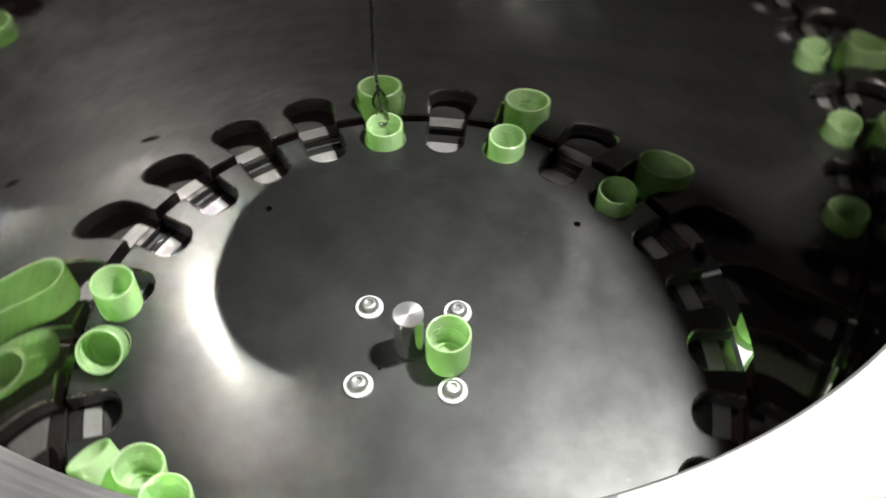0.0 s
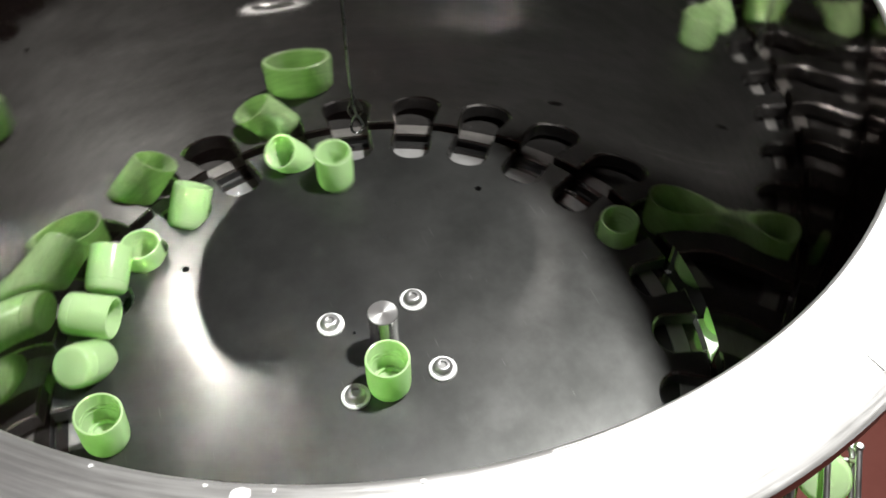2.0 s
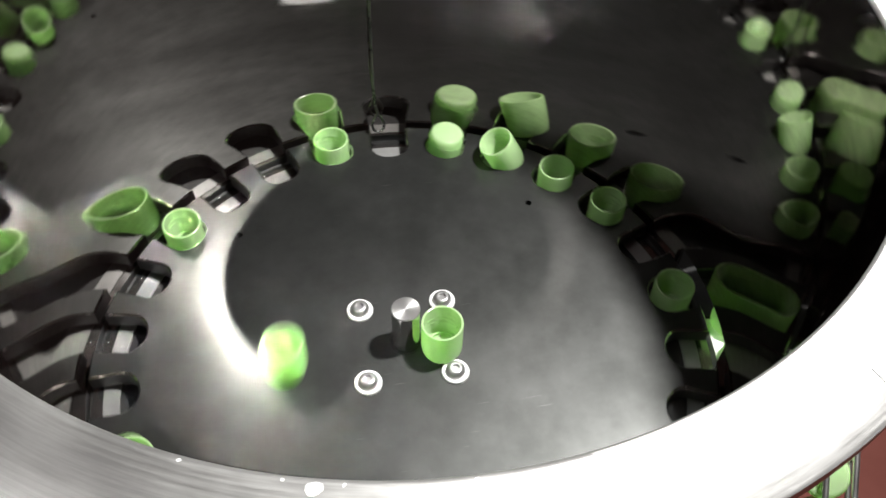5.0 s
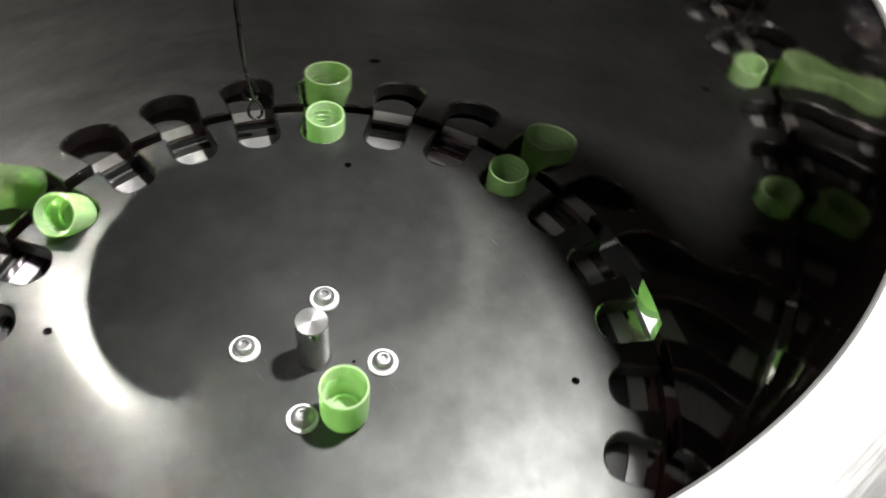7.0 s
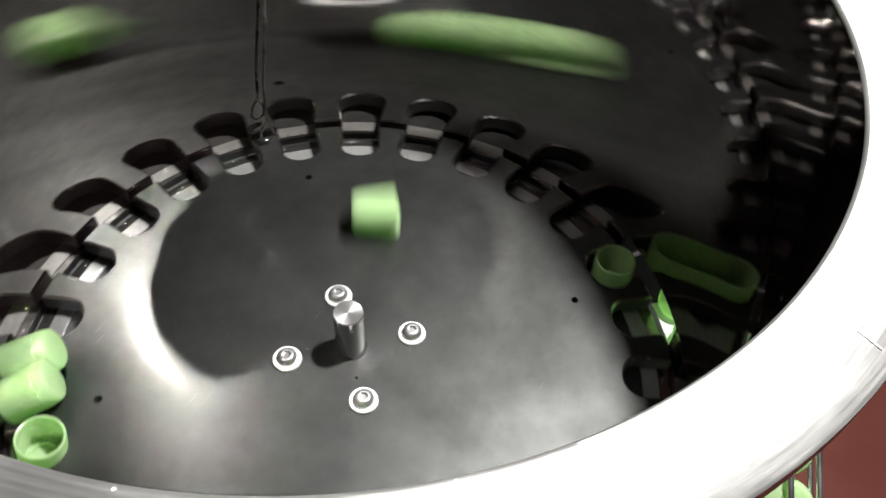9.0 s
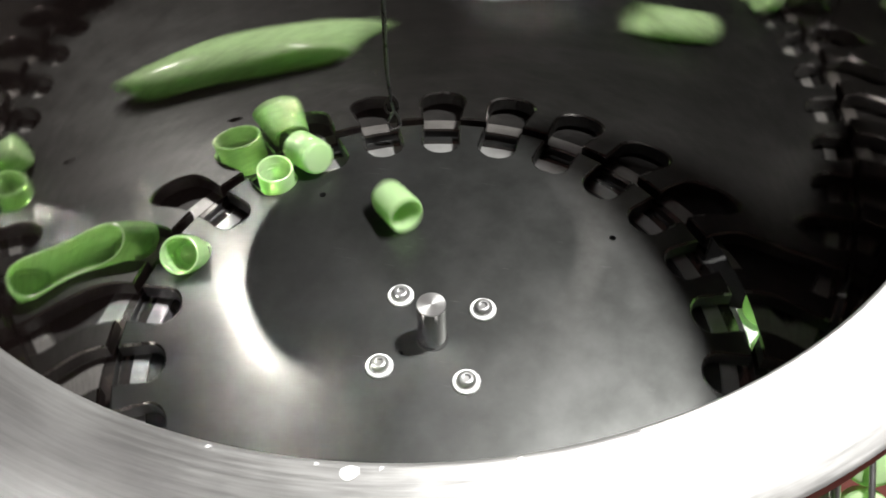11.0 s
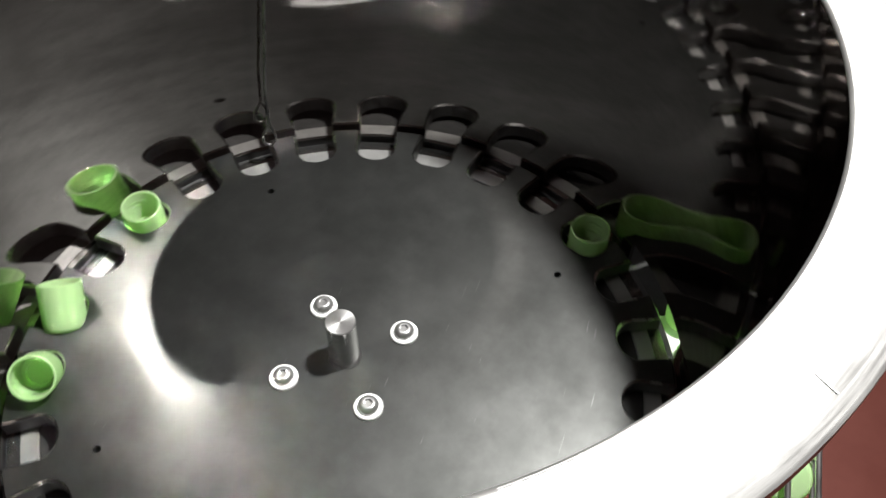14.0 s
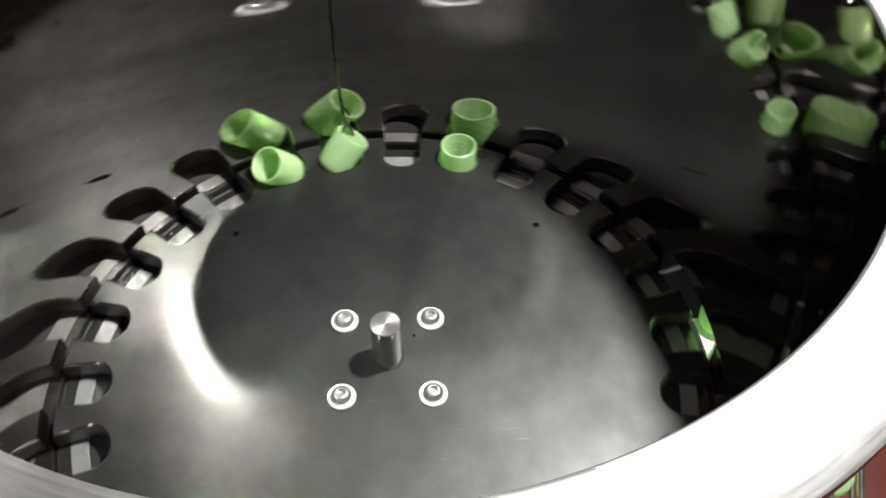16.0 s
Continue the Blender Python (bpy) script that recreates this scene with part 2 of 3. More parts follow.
part("bowl_wall", shear_to_view(wall_bm()), POLISHED, bowl, "mirror-polished steel wall", 30)
rim = []
for i in range(9):
    a = math.pi * (1 - i / 8 * 0.5)
    rim.append((R + 0.07 * U + 0.07 * U * math.cos(a), H - 0.06 * U + 0.06 * U * math.sin(a)))
flange_profile = rim + [(6.0 * U, H - 0.005 * U), (6.035 * U, H - 0.02 * U), (6.04 * U, H - 0.05 * U), (6.04 * U, H - 0.2 * U),
                        (5.99 * U, H - 0.2 * U), (5.97 * U, H - 0.14 * U), (R + 0.08 * U, H - 0.1 * U)]
part("flange", shear_to_view(lathe(flange_profile, 240)), FLANGE, bowl, "scuffed bright steel rim flange", 40)


def nick_bm(a, w, d, seed):
    """A small ragged ground patch on the rim."""
    rn = random.Random(seed)
    bm = bmesh.new()
    lo, hi = [], []
    for i in range(9):
        b = 2 * math.pi * i / 9
        r = R + (0.04 + d / 2 + d / 2 * math.sin(b) * rn.uniform(0.6, 1.1)) * U
        q = a + w * math.cos(b) * rn.uniform(0.6, 1.1)
        hi.append(bm.verts.new(polar(r, q, H + 0.004 * U)))
        lo.append(bm.verts.new(polar(r, q, H - 0.02 * U)))
    bm.faces.new(hi)
    bm.faces.new(lo)
    for i in range(9):
        j = (i + 1) % 9
        bm.faces.new((hi[i], hi[j], lo[j], lo[i]))
    return bm


for i, (a, w, d) in enumerate(((-93.0, 0.75, 0.12), (-95.4, 0.2, 0.03), (-103.4, 0.22, 0.03), (-81.0, 0.25, 0.035), (-90.8, 0.15, 0.04))):
    part("ground_nick", shear_to_view(nick_bm(a, w, d, i)), ZINC, bowl, "ground bright nick")


def lip_bm(a0, a1, width, seed):
    """A ragged band along the inner lip of the flange, pale for its highlight."""
    rn = random.Random(seed)
    bm = bmesh.new()
    n = int((a1 - a0) * 2)
    rows = []
    wob = 0.0
    for i in range(n + 1):
        a = a0 + (a1 - a0) * i / n
        ease = min(1, i / 24, (n - i) / 24)
        wob = 0.7 * wob + rn.uniform(-0.02, 0.02) + (0.05 if rn.random() < 0.06 else 0)
        w = max(0.025, (width + wob) * ease)
        rows.append([bm.verts.new(polar(R + 0.03 * U, a, H - 0.01 * U)), bm.verts.new(polar(R + 0.07 * U, a, H + 0.005 * U)),
                     bm.verts.new(polar(R + (0.075 + w) * U, a, H + 0.003 * U)), bm.verts.new(polar(R + (0.11 + w) * U, a, H - 0.006 * U))])
    for p, q in zip(rows, rows[1:]):
        for k in range(3):
            bm.faces.new((p[k], q[k], q[k + 1], p[k + 1]))
    return bm


# the lip's highlight, put in as a pale band towards the lamp
part("lip_highlight", shear_to_view(lip_bm(-72, 34, 0.10, 3)), ZINC, bowl, "ragged ground edge with its highlight in pale zinc", 40)
part("rim_scratch", shear_to_view(tube_bm([polar(5.70 * U, -48.2, H - 0.002 * U), polar(5.90 * U, -48.5, H - 0.001 * U)], 0.008 * U, 6)), ZINC, bowl, "bright scratch across the flange", 60)
for k in range(5):
    part("file_mark", shear_to_view(tube_bm([polar((5.42 + 0.025 * k) * U, -12.9, H - 0.003 * U), polar((5.44 + 0.025 * k) * U, -12.0, H - 0.003 * U)], 0.008 * U, 5)), ZINC, bowl, "bright file mark", 60)
# pan banded black, pale and polished: its lit sliver and shade are coloured in
part("pan", lathe([(0, PAN_Z - 0.02 * U), (4.72 * U, PAN_Z - 0.02 * U), (4.72 * U, PAN_Z - 0.3 * U), (0, PAN_Z - 0.3 * U)], 120), GAP, bowl, "steel pan under the disc, its shade put in as black", 30)
# black cylinder in place of the dark void under the wall
part("under_ring", lathe([(R + 0.02 * U, -0.9 * U), (R + 0.02 * U, -0.28 * U), (R + 0.06 * U, -0.28 * U), (R + 0.06 * U, -0.9 * U)], 200, True, OPEN_B, 360 + OPEN_A), GAP, bowl, "black ring for the shaded gap under the wall", 30)
part("lit_ring", lathe([(4.73 * U, PAN_Z - 0.3 * U), (4.73 * U, PAN_Z - 0.01 * U), (4.74 * U, PAN_Z), (4.99 * U, PAN_Z), (4.995 * U, PAN_Z - 0.005 * U), (4.995 * U, PAN_Z - 0.3 * U)], 180, True), LIT_RING, bowl, "pale steel ring, the pan's lit sliver put into its colour", 30)
part("pan_ring", lathe([(5.0 * U, PAN_Z - 0.3 * U), (5.0 * U, PAN_Z - 0.006 * U), (5.005 * U, PAN_Z - 0.001 * U), (R - 0.02 * U, PAN_Z - 0.001 * U), (R - 0.02 * U, PAN_Z - 0.3 * U)], 180, True), PAN, bowl, "polished steel ring", 30)

# ---- disc ----
disc = tagged(new("rotating_disc"), "grey worn steel disc with U-shaped slots round its edge", "disc")
DISC_R, THICK = 5.135 * U, 0.30 * U
SLOT_IN, SLOT_HALF = 4.33 * U, 0.355 * U


CHAMFER = 0.03 * U


def disc_outline(c, z):
    """The slotted edge of the disc, set back by c, at height z."""
    loop = []
    half_w, r_in, r_out = SLOT_HALF + c, SLOT_IN - c, DISC_R - c
    rc = r_in + half_w * 0.8
    edge = math.sqrt(r_out ** 2 - half_w ** 2)
    half = math.degrees(math.asin(half_w / r_out))
    up = Vector((0, 0, z))
    for s in range(SLOTS):
        a = PHASE + PITCH * s
        ca = polar(1, a)
        sa = Vector((-ca.y, ca.x, 0))
        loop.append(ca * edge - sa * half_w + up)
        for i in range(13):
            b = math.pi * i / 12
            loop.append(ca * (rc - half_w * 0.8 * math.sin(b)) - sa * half_w * math.cos(b) + up)
        loop.append(ca * edge + sa * half_w + up)
        for i in range(1, 4):
            loop.append(polar(r_out, a + half + (PITCH - 2 * half) * i / 4, z))
    return loop


def disc_bm():
    bm = bmesh.new()
    holes = []
    for i in range(4):
        c = polar(3.82 * U, 43.6 + 90 * i)
        holes.append([c + polar(0.062 * U, k * 30) for k in range(12)])
    holes.append([polar(0.58 * U, 221) + polar(0.026 * U, k * 45) for k in range(8)])

    def ring(points):
        vs = [bm.verts.new(p) for p in points]
        return vs, [bm.edges.new((vs[i], vs[(i + 1) % len(vs)])) for i in range(len(vs))]

    top, top_e = ring(disc_outline(CHAMFER, 0))
    mid, _ = ring(disc_outline(0, -CHAMFER))
    low, low_e = ring(disc_outline(0, -THICK))
    for p, q in ((top, mid), (mid, low)):
        for i in range(len(p)):
            j = (i + 1) % len(p)
            bm.faces.new((p[i], p[j], q[j], q[i]))
    for h in holes:
        hv, he = ring(h)
        lv, le = ring([p - Vector((0, 0, THICK)) for p in h])
        top_e += he
        low_e += le
        for i in range(len(hv)):
            j = (i + 1) % len(hv)
            bm.faces.new((hv[i], hv[j], lv[j], lv[i]))
    bmesh.ops.triangle_fill(bm, edges=top_e, use_beauty=True, use_dissolve=False)
    bmesh.ops.triangle_fill(bm, edges=low_e, use_beauty=True, use_dissolve=False)
    return bm


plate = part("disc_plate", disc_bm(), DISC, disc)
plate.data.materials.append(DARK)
plate.data.materials.append(CHAMFER_GLINT)
# chamfers get a pale steel: the light they catch is in its colour
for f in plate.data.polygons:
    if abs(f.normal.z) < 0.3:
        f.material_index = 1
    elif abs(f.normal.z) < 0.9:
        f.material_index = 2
HS = 0.94 * U
POLISHED_SHAFT = metal("polished_shaft_steel", (0.5, 0.49, 0.48), (0.6, 0.59, 0.58), 0.1, 0.17, 60, (1, 1, 6), 0.03)
TURNED = metal("turned_steel", (0.6, 0.6, 0.6), (0.72, 0.72, 0.71), 0.3, 0.4, 80, (1, 1, 1), 0.05, 0.9)
TURNED.node_tree.nodes["Principled BSDF"].inputs["Anisotropic"].default_value = 0.6
tg = TURNED.node_tree.nodes.new("ShaderNodeTangent")
tg.direction_type, tg.axis = "RADIAL", "Z"
TURNED.node_tree.links.new(tg.outputs[0], TURNED.node_tree.nodes["Principled BSDF"].inputs["Tangent"])
shaft = part("shaft", lathe([(0.233 * U, HS - 0.012 * U), (0.233 * U, 0)], 48), POLISHED_SHAFT, disc, "polished steel shaft", 30)
part("shaft_end", lathe([(0, HS), (0.222 * U, HS), (0.233 * U, HS - 0.012 * U)], 48), TURNED, disc, "turned bright steel shaft end", 30)
# a raised black ring, painted in for the shade of the gap
part("shaft_gap_shade", lathe([(0.233 * U, 0.002 * U), (0.262 * U, 0.006 * U), (0.268 * U, 0.0005 * U)], 48), GAP, disc, "black ring for the shaded gap round the shaft")


def screw_bm():
    """A button head with a hexagon socket."""
    bm = lathe([(0.085, 0.165), (0.105, 0.16), (0.135, 0.135), (0.155, 0.10), (0.163, 0.06), (0.163, 0.045)], 24)
    rim = [v for v in bm.verts if abs(v.co.z - 0.165) < 1e-6]
    hexa = []
    for k in range(24):
        a = 2 * math.pi * k / 24
        d = 0.058 / math.cos((a % (math.pi / 3)) - math.pi / 6)
        hexa.append(d * Vector((math.cos(a), math.sin(a), 0)))
    rim.sort(key=lambda v: round(math.atan2(v.co.y, v.co.x) * 12 / math.pi) % 24)
    up = [bm.verts.new(p + Vector((0, 0, 0.162))) for p in hexa]
    low = [bm.verts.new(p * 0.97 + Vector((0, 0, 0.12))) for p in hexa]
    for k in range(24):
        j = (k + 1) % 24
        bm.faces.new((rim[k], rim[j], up[j], up[k]))
        bm.faces.new((up[k], up[j], low[j], low[k]))
    bm.faces.new(low)
    return bm


def scaled(bm, k):
    bmesh.ops.scale(bm, vec=(k, k, k), verts=bm.verts[:])
    return bm


washer_me = mesh_of("washer", scaled(lathe([(0.12, 0.005), (0.12, 0.04), (0.21, 0.045), (0.225, 0.03), (0.225, 0.0)], 32), U), ZINC, 30)
SCREW = metal("screw_steel", (0.5, 0.5, 0.5), (0.62, 0.62, 0.62), 0.28, 0.38, 90, (1, 1, 1), 0.1, 0.86)
screw_me = mesh_of("screw_head", scaled(screw_bm(), U), SCREW, 40)
for i in range(4):
    w = new("washer", washer_me)
    w.parent = disc
    w.matrix_basis = Matrix.Translation(polar(U, 133.25 + 90 * i))
    s = new("screw_head", screw_me)
    s.parent = w


# ---- caps ----
CAP_R, CAP_H = 0.34, 0.77
shell = [(0, 0), (0.255, 0), (0.290, 0.008), (0.313, 0.03), (0.328, 0.07), (0.334, 0.125), (0.336, 0.16), (0.331, 0.168), (0.331, 0.176), (0.339, 0.185), (0.341, 0.74),
         (0.335, 0.763), (0.321, 0.77), (0.304, 0.764), (0.298, 0.745), (0.292, 0.16), (0.272, 0.125), (0, 0.115)]
CAP_MESH = mesh_of("bottle_cap", scaled(lathe([(r, z - CAP_H / 2) for r, z in shell], 40), U), PLASTIC, 35)


def thread_bm():
    pts = []
    for i in range(61):
        a = i / 60 * 2.2 * 2 * math.pi
        pts.append((0.288 * math.cos(a), 0.288 * math.sin(a), 0.36 + 0.11 * a / (2 * math.pi) - CAP_H / 2))
    return scaled(tube_bm(pts, 0.0045, 5), U)


THREAD_MESH = mesh_of("screw_thread", thread_bm(), PLASTIC, 50)
RING_MESH = mesh_of("seal_ring", scaled(lathe([(0.215, 0.115 - CAP_H / 2), (0.215, 0.19 - CAP_H / 2), (0.2, 0.20 - CAP_H / 2), (0.185, 0.19 - CAP_H / 2), (0.185, 0.115 - CAP_H / 2)], 32), U), PLASTIC, 40)


def bottle_cap(label, group="caps in the feeder bowl"):
    cap = tagged(new("bottle_cap", CAP_MESH), label, "bottle cap", group)
    for nm, me in (("screw_thread", THREAD_MESH), ("seal_ring", RING_MESH)):
        p = new(nm, me)
        p.parent = cap
    return cap


# ---- outlet chute, with caps waiting in it ----
chute = tagged(new("outlet_chute"), "bright bent sheet steel chute at the bowl outlet", "chute")
part("chute_floor", lathe([(R + 0.075 * U, PAN_Z - 0.06 * U), (6.25 * U, PAN_Z - 0.10 * U), (6.25 * U, PAN_Z - 0.15 * U), (R + 0.075 * U, PAN_Z - 0.11 * U)], 30, True, -30, 10), ZINC, chute, "", 30)
# added apron, its black standing in for shade behind the outlet
part("chute_apron", lathe([(R + 0.075 * U, PAN_Z - 0.06 * U), (6.25 * U, PAN_Z - 0.10 * U), (6.25 * U, PAN_Z - 0.15 * U), (R + 0.075 * U, PAN_Z - 0.11 * U)], 60, True, 10.1, 126), OUTLET_SHADE, chute, "added apron, black for the shade in the outlet", 30)
part("apron_lip", lathe([(6.20 * U, PAN_Z - 0.10 * U), (6.20 * U, -0.3 * U), (6.25 * U, -0.3 * U), (6.25 * U, PAN_Z - 0.10 * U)], 60, True, 10.1, 126), OUTLET_SHADE, chute, "", 30)
part("outer_guide", lathe([(6.25 * U, PAN_Z - 0.15 * U), (6.25 * U, 0.35 * U), (6.30 * U, 0.35 * U), (6.30 * U, PAN_Z - 0.15 * U)], 24, True, -30, 7), PAN, chute, "", 30)
part("end_guide", lathe([(R + 0.08 * U, PAN_Z - 0.1 * U), (R + 0.08 * U, 0.3 * U), (6.25 * U, 0.3 * U), (6.25 * U, PAN_Z - 0.1 * U)], 1, True, 125.2, 125.7), OUTLET_SHADE, chute)
# unseen cover, added to keep lamp light off the apron but for a slit
for a, b in ((10.8, 21.0), (21.7, 126)):
    part("outlet_light_block", lathe([(R + 0.085 * U, 0.42 * U), (6.22 * U, 0.42 * U), (6.22 * U, 0.46 * U), (R + 0.085 * U, 0.46 * U)], 40, True, a, b), OUTLET_SHADE, chute, "unseen black cover added to shade the outlet", 30)
# no real tab: a pale strip that makes the glint in the outlet
part("outlet_glint", lathe([(5.7 * U, PAN_Z - 0.02 * U), (5.8 * U, PAN_Z - 0.02 * U), (5.8 * U, PAN_Z - 0.07 * U), (5.7 * U, PAN_Z - 0.07 * U)], 8, True, 19.9, 22.0), ZINC, chute, "zinc strip added for the glint at the outlet")
# black strip added to close the slit above the floor
part("sill", lathe([(R - 0.018 * U, PAN_Z - 0.012 * U), (R + 0.09 * U, PAN_Z - 0.04 * U), (R + 0.09 * U, PAN_Z - 0.3 * U), (R - 0.018 * U, PAN_Z - 0.3 * U)], 24, True, OPEN_A - 1, OPEN_B + 1), GAP, chute, "black strip added to close the slit at the outlet", 30)
for i in range(4):
    ob = bottle_cap("pale green plastic bottle cap waiting in the outlet chute", "caps in the outlet chute")
    ob.matrix_basis = Matrix.Translation(polar(5.72 * U, 8.6 - 7.2 * i, (PAN_Z / U - 0.075 + CAP_H / 2) * U)) @ pose(0, 0, 0, 0, 0, 70 * i)

# ---- wire that hangs down inside the wall ----
wire = tagged(new("wire_probe"), "thin dark steel wire hooked over the rim with a looped end", "wire")
WIRE_R, WIRE_A = 5.10, 99.6
pts = [(0.66, 0, 0.02), (0.10, 0, 0.08), (0, 0, -0.1), (-0.03, 0, -3.2), (-0.06, 0.03, -5.1), (-0.07, 0.0, -5.75), (-0.10, -0.03, -5.92)]
for i in range(1, 17):
    b = 2 * math.pi * i / 17
    pts.append((-0.12, 0.155 * math.sin(b) * math.sin(b / 2) - 0.03, -6.16 + 0.24 * math.cos(b)))
pts += [(-0.085, -0.035, -5.9), (-0.06, 0.0, -5.8)]
pts = [Vector(p) * U for p in pts]
WIRE = metal("dark_wire", (0.2, 0.2, 0.2), (0.34, 0.34, 0.34), 0.22, 0.36, 60)
part("wire", tube_bm(pts, 0.027 * U, 8), WIRE, wire, "", 60)

# ---- rod track beside the bowl, with a row of caps in it ----
CHROME = metal("chrome_rod", (0.7, 0.7, 0.7), (0.8, 0.8, 0.8), 0.28, 0.4, 60)
track = tagged(new("rod_track"), "chrome rod track holding a row of green caps", "cap track")
TOP, DOWN = Vector((6.13, -2.58, 1.57)), Vector((-0.12, -0.87, -0.47)).normalized()
SIDE = Vector((0.93, 0.0, 0.37))
SIDE = (SIDE - DOWN * SIDE.dot(DOWN)).normalized()
OUT = SIDE.cross(DOWN).normalized()
if OUT.z < 0:
    OUT = -OUT


def rod(name, p, q, r):
    return part(name, tube_bm([Vector(p) * U, Vector(q) * U], r * U, 10), CHROME, track, "", 60)


LONG = 4.2
for side, out in ((0.0, 0.0), (-0.36, 0.12), (-0.75, 0.0), (0.0, -0.82), (-0.75, -0.82)):
    p = TOP + SIDE * side + OUT * out
    rod("rod", p - DOWN * 0.1, p + DOWN * LONG, 0.042)
    part("rod_end", scaled(lathe([(0, 0.05), (0.04, 0.045), (0.06, 0.02), (0.06, -0.05), (0, -0.06)], 14), U), CHROME, track, "", 40, Matrix.Translation((p - DOWN * 0.12) * U))
for along in (0.05, LONG - 0.2):
    c = TOP + DOWN * along
    rod("cross_bar", c - OUT * 0.86, c - SIDE * 0.75 - OUT * 0.86, 0.035)
    rod("cross_bar", c, c - OUT * 0.86, 0.035)
    rod("cross_bar", c - SIDE * 0.75, c - SIDE * 0.75 - OUT * 0.86, 0.035)
rod("stay", TOP + DOWN * (LONG - 0.2) - OUT * 0.86, Vector((5.6, -5.6, -6)), 0.06)
for i in range(-1, 6):
    ob = bottle_cap("green plastic cap held between the rods of the track", "caps in the rod track")
    q = Vector((0, 0, 1)).rotation_difference((-OUT - DOWN * (0.1 - 0.04 * (i % 3))).normalized())
    ob.matrix_basis = Matrix.LocRotScale((TOP - SIDE * 0.375 - OUT * 0.41 + DOWN * (0.28 + 0.72 * i)) * U, q, None)

# ---- stand under the bowl ----
STAND_PAINT = rough_paint("grey_stand_paint", (0.16, 0.165, 0.17), (0.2, 0.205, 0.21), 0.5, 20)
stand = tagged(new("machine_stand"), "grey painted steel stand under the feeder bowl", "machine stand")
part("column", lathe([(0.0, -0.73 * U), (4.9 * U, -0.73 * U), (4.9 * U, -1.4 * U), (2.6 * U, -2.6 * U), (2.6 * U, -21.0 * U), (0.0, -21.0 * U)], 48), STAND_PAINT, stand, "", 30)
part("foot_plate", lathe([(0.0, -21.0 * U), (5.0 * U, -21.0 * U), (5.1 * U, -21.1 * U), (5.1 * U, FLOOR_Z), (0.0, FLOOR_Z)], 48), STAND_PAINT, stand, "", 30)

STAND_Z, SUNK_Z = 0.39, -0.03
UP = (0, 0, 1)


def slot(t, k, r=4.68, z=SUNK_Z, way=UP):
    """Riding on the disc: slot number, radius and height of the middle, way of the open end (outward, onward round, up)."""
    return (t, "disc", PHASE + PITCH * k, r, z, way)


def at(t, x, y, z=STAND_Z, way=UP):
    """Still in the bowl."""
    return (t, "room", math.degrees(math.atan2(y, x)), math.hypot(x, y), z, way)


def turned(way, angle):
    q = Vector((0, 0, 1)).rotation_difference(Vector(way).normalized())
    return Euler((0, 0, radians(angle))).to_quaternion() @ q


def place(key, t):
    _, base, a, r, z, way = key
    a = a + SPIN * t if base == "disc" else a
    return polar(r * U, a, z * U), turned(way, a if base == "disc" else 0)


def rows_of(keys):
    rows = []
    for i in range(161):
        t = i / 10
        k = 0
        while k + 1 < len(keys) and keys[k + 1][0] <= t:
            k += 1
        p, q = place(keys[k], t)
        if t > keys[k][0] and k + 1 < len(keys):
            p2, q2 = place(keys[k + 1], t)
            s = (t - keys[k][0]) / (keys[k + 1][0] - keys[k][0])
            p, q = p.lerp(p2, s), q.slerp(q2, s)
        rows.append((t, Matrix.LocRotScale(p, q, None)))
    return rows


def leave(k, n):
    """Through the outlet and down the chute into the basket."""
    t = ((PHASE + PITCH * k - 11) % 360) / -SPIN
    while t < n:
        t += 360 / -SPIN
    n = LEFT[0]
    LEFT[0] += 1
    z = PAN_Z / U - 0.07 + CAP_H / 2
    stop = 46 + 7.6 * (9 - n)
    keys = [slot(t, k)]
    arc = 12.0
    while arc < stop:
        v = polar(5.72, arc)
        keys.append(at(t + 0.12 + (arc - 12) / 90, v.x, v.y, z))
        arc += 6
    v = polar(5.72, stop)
    return keys + [at(t + 0.14 + (stop - 12) / 90, v.x, v.y, z), at(16.6, v.x, v.y, z)]


LEFT = [0]


def front(t, i):
    """In the heap of caps by the near wall."""
    a = -130 + 9 * (i % 8) + 16 * (i // 8)
    v = polar(4.6 - 0.72 * (i // 8 % 2), a)
    return at(t, v.x, v.y, STAND_Z)


def enters(k, n):
    """When slot k passes the heap, before n seconds."""
    t = ((PHASE + PITCH * k + 115) % 360) / -SPIN
    while t + 360 / -SPIN < n:
        t += 360 / -SPIN
    return t


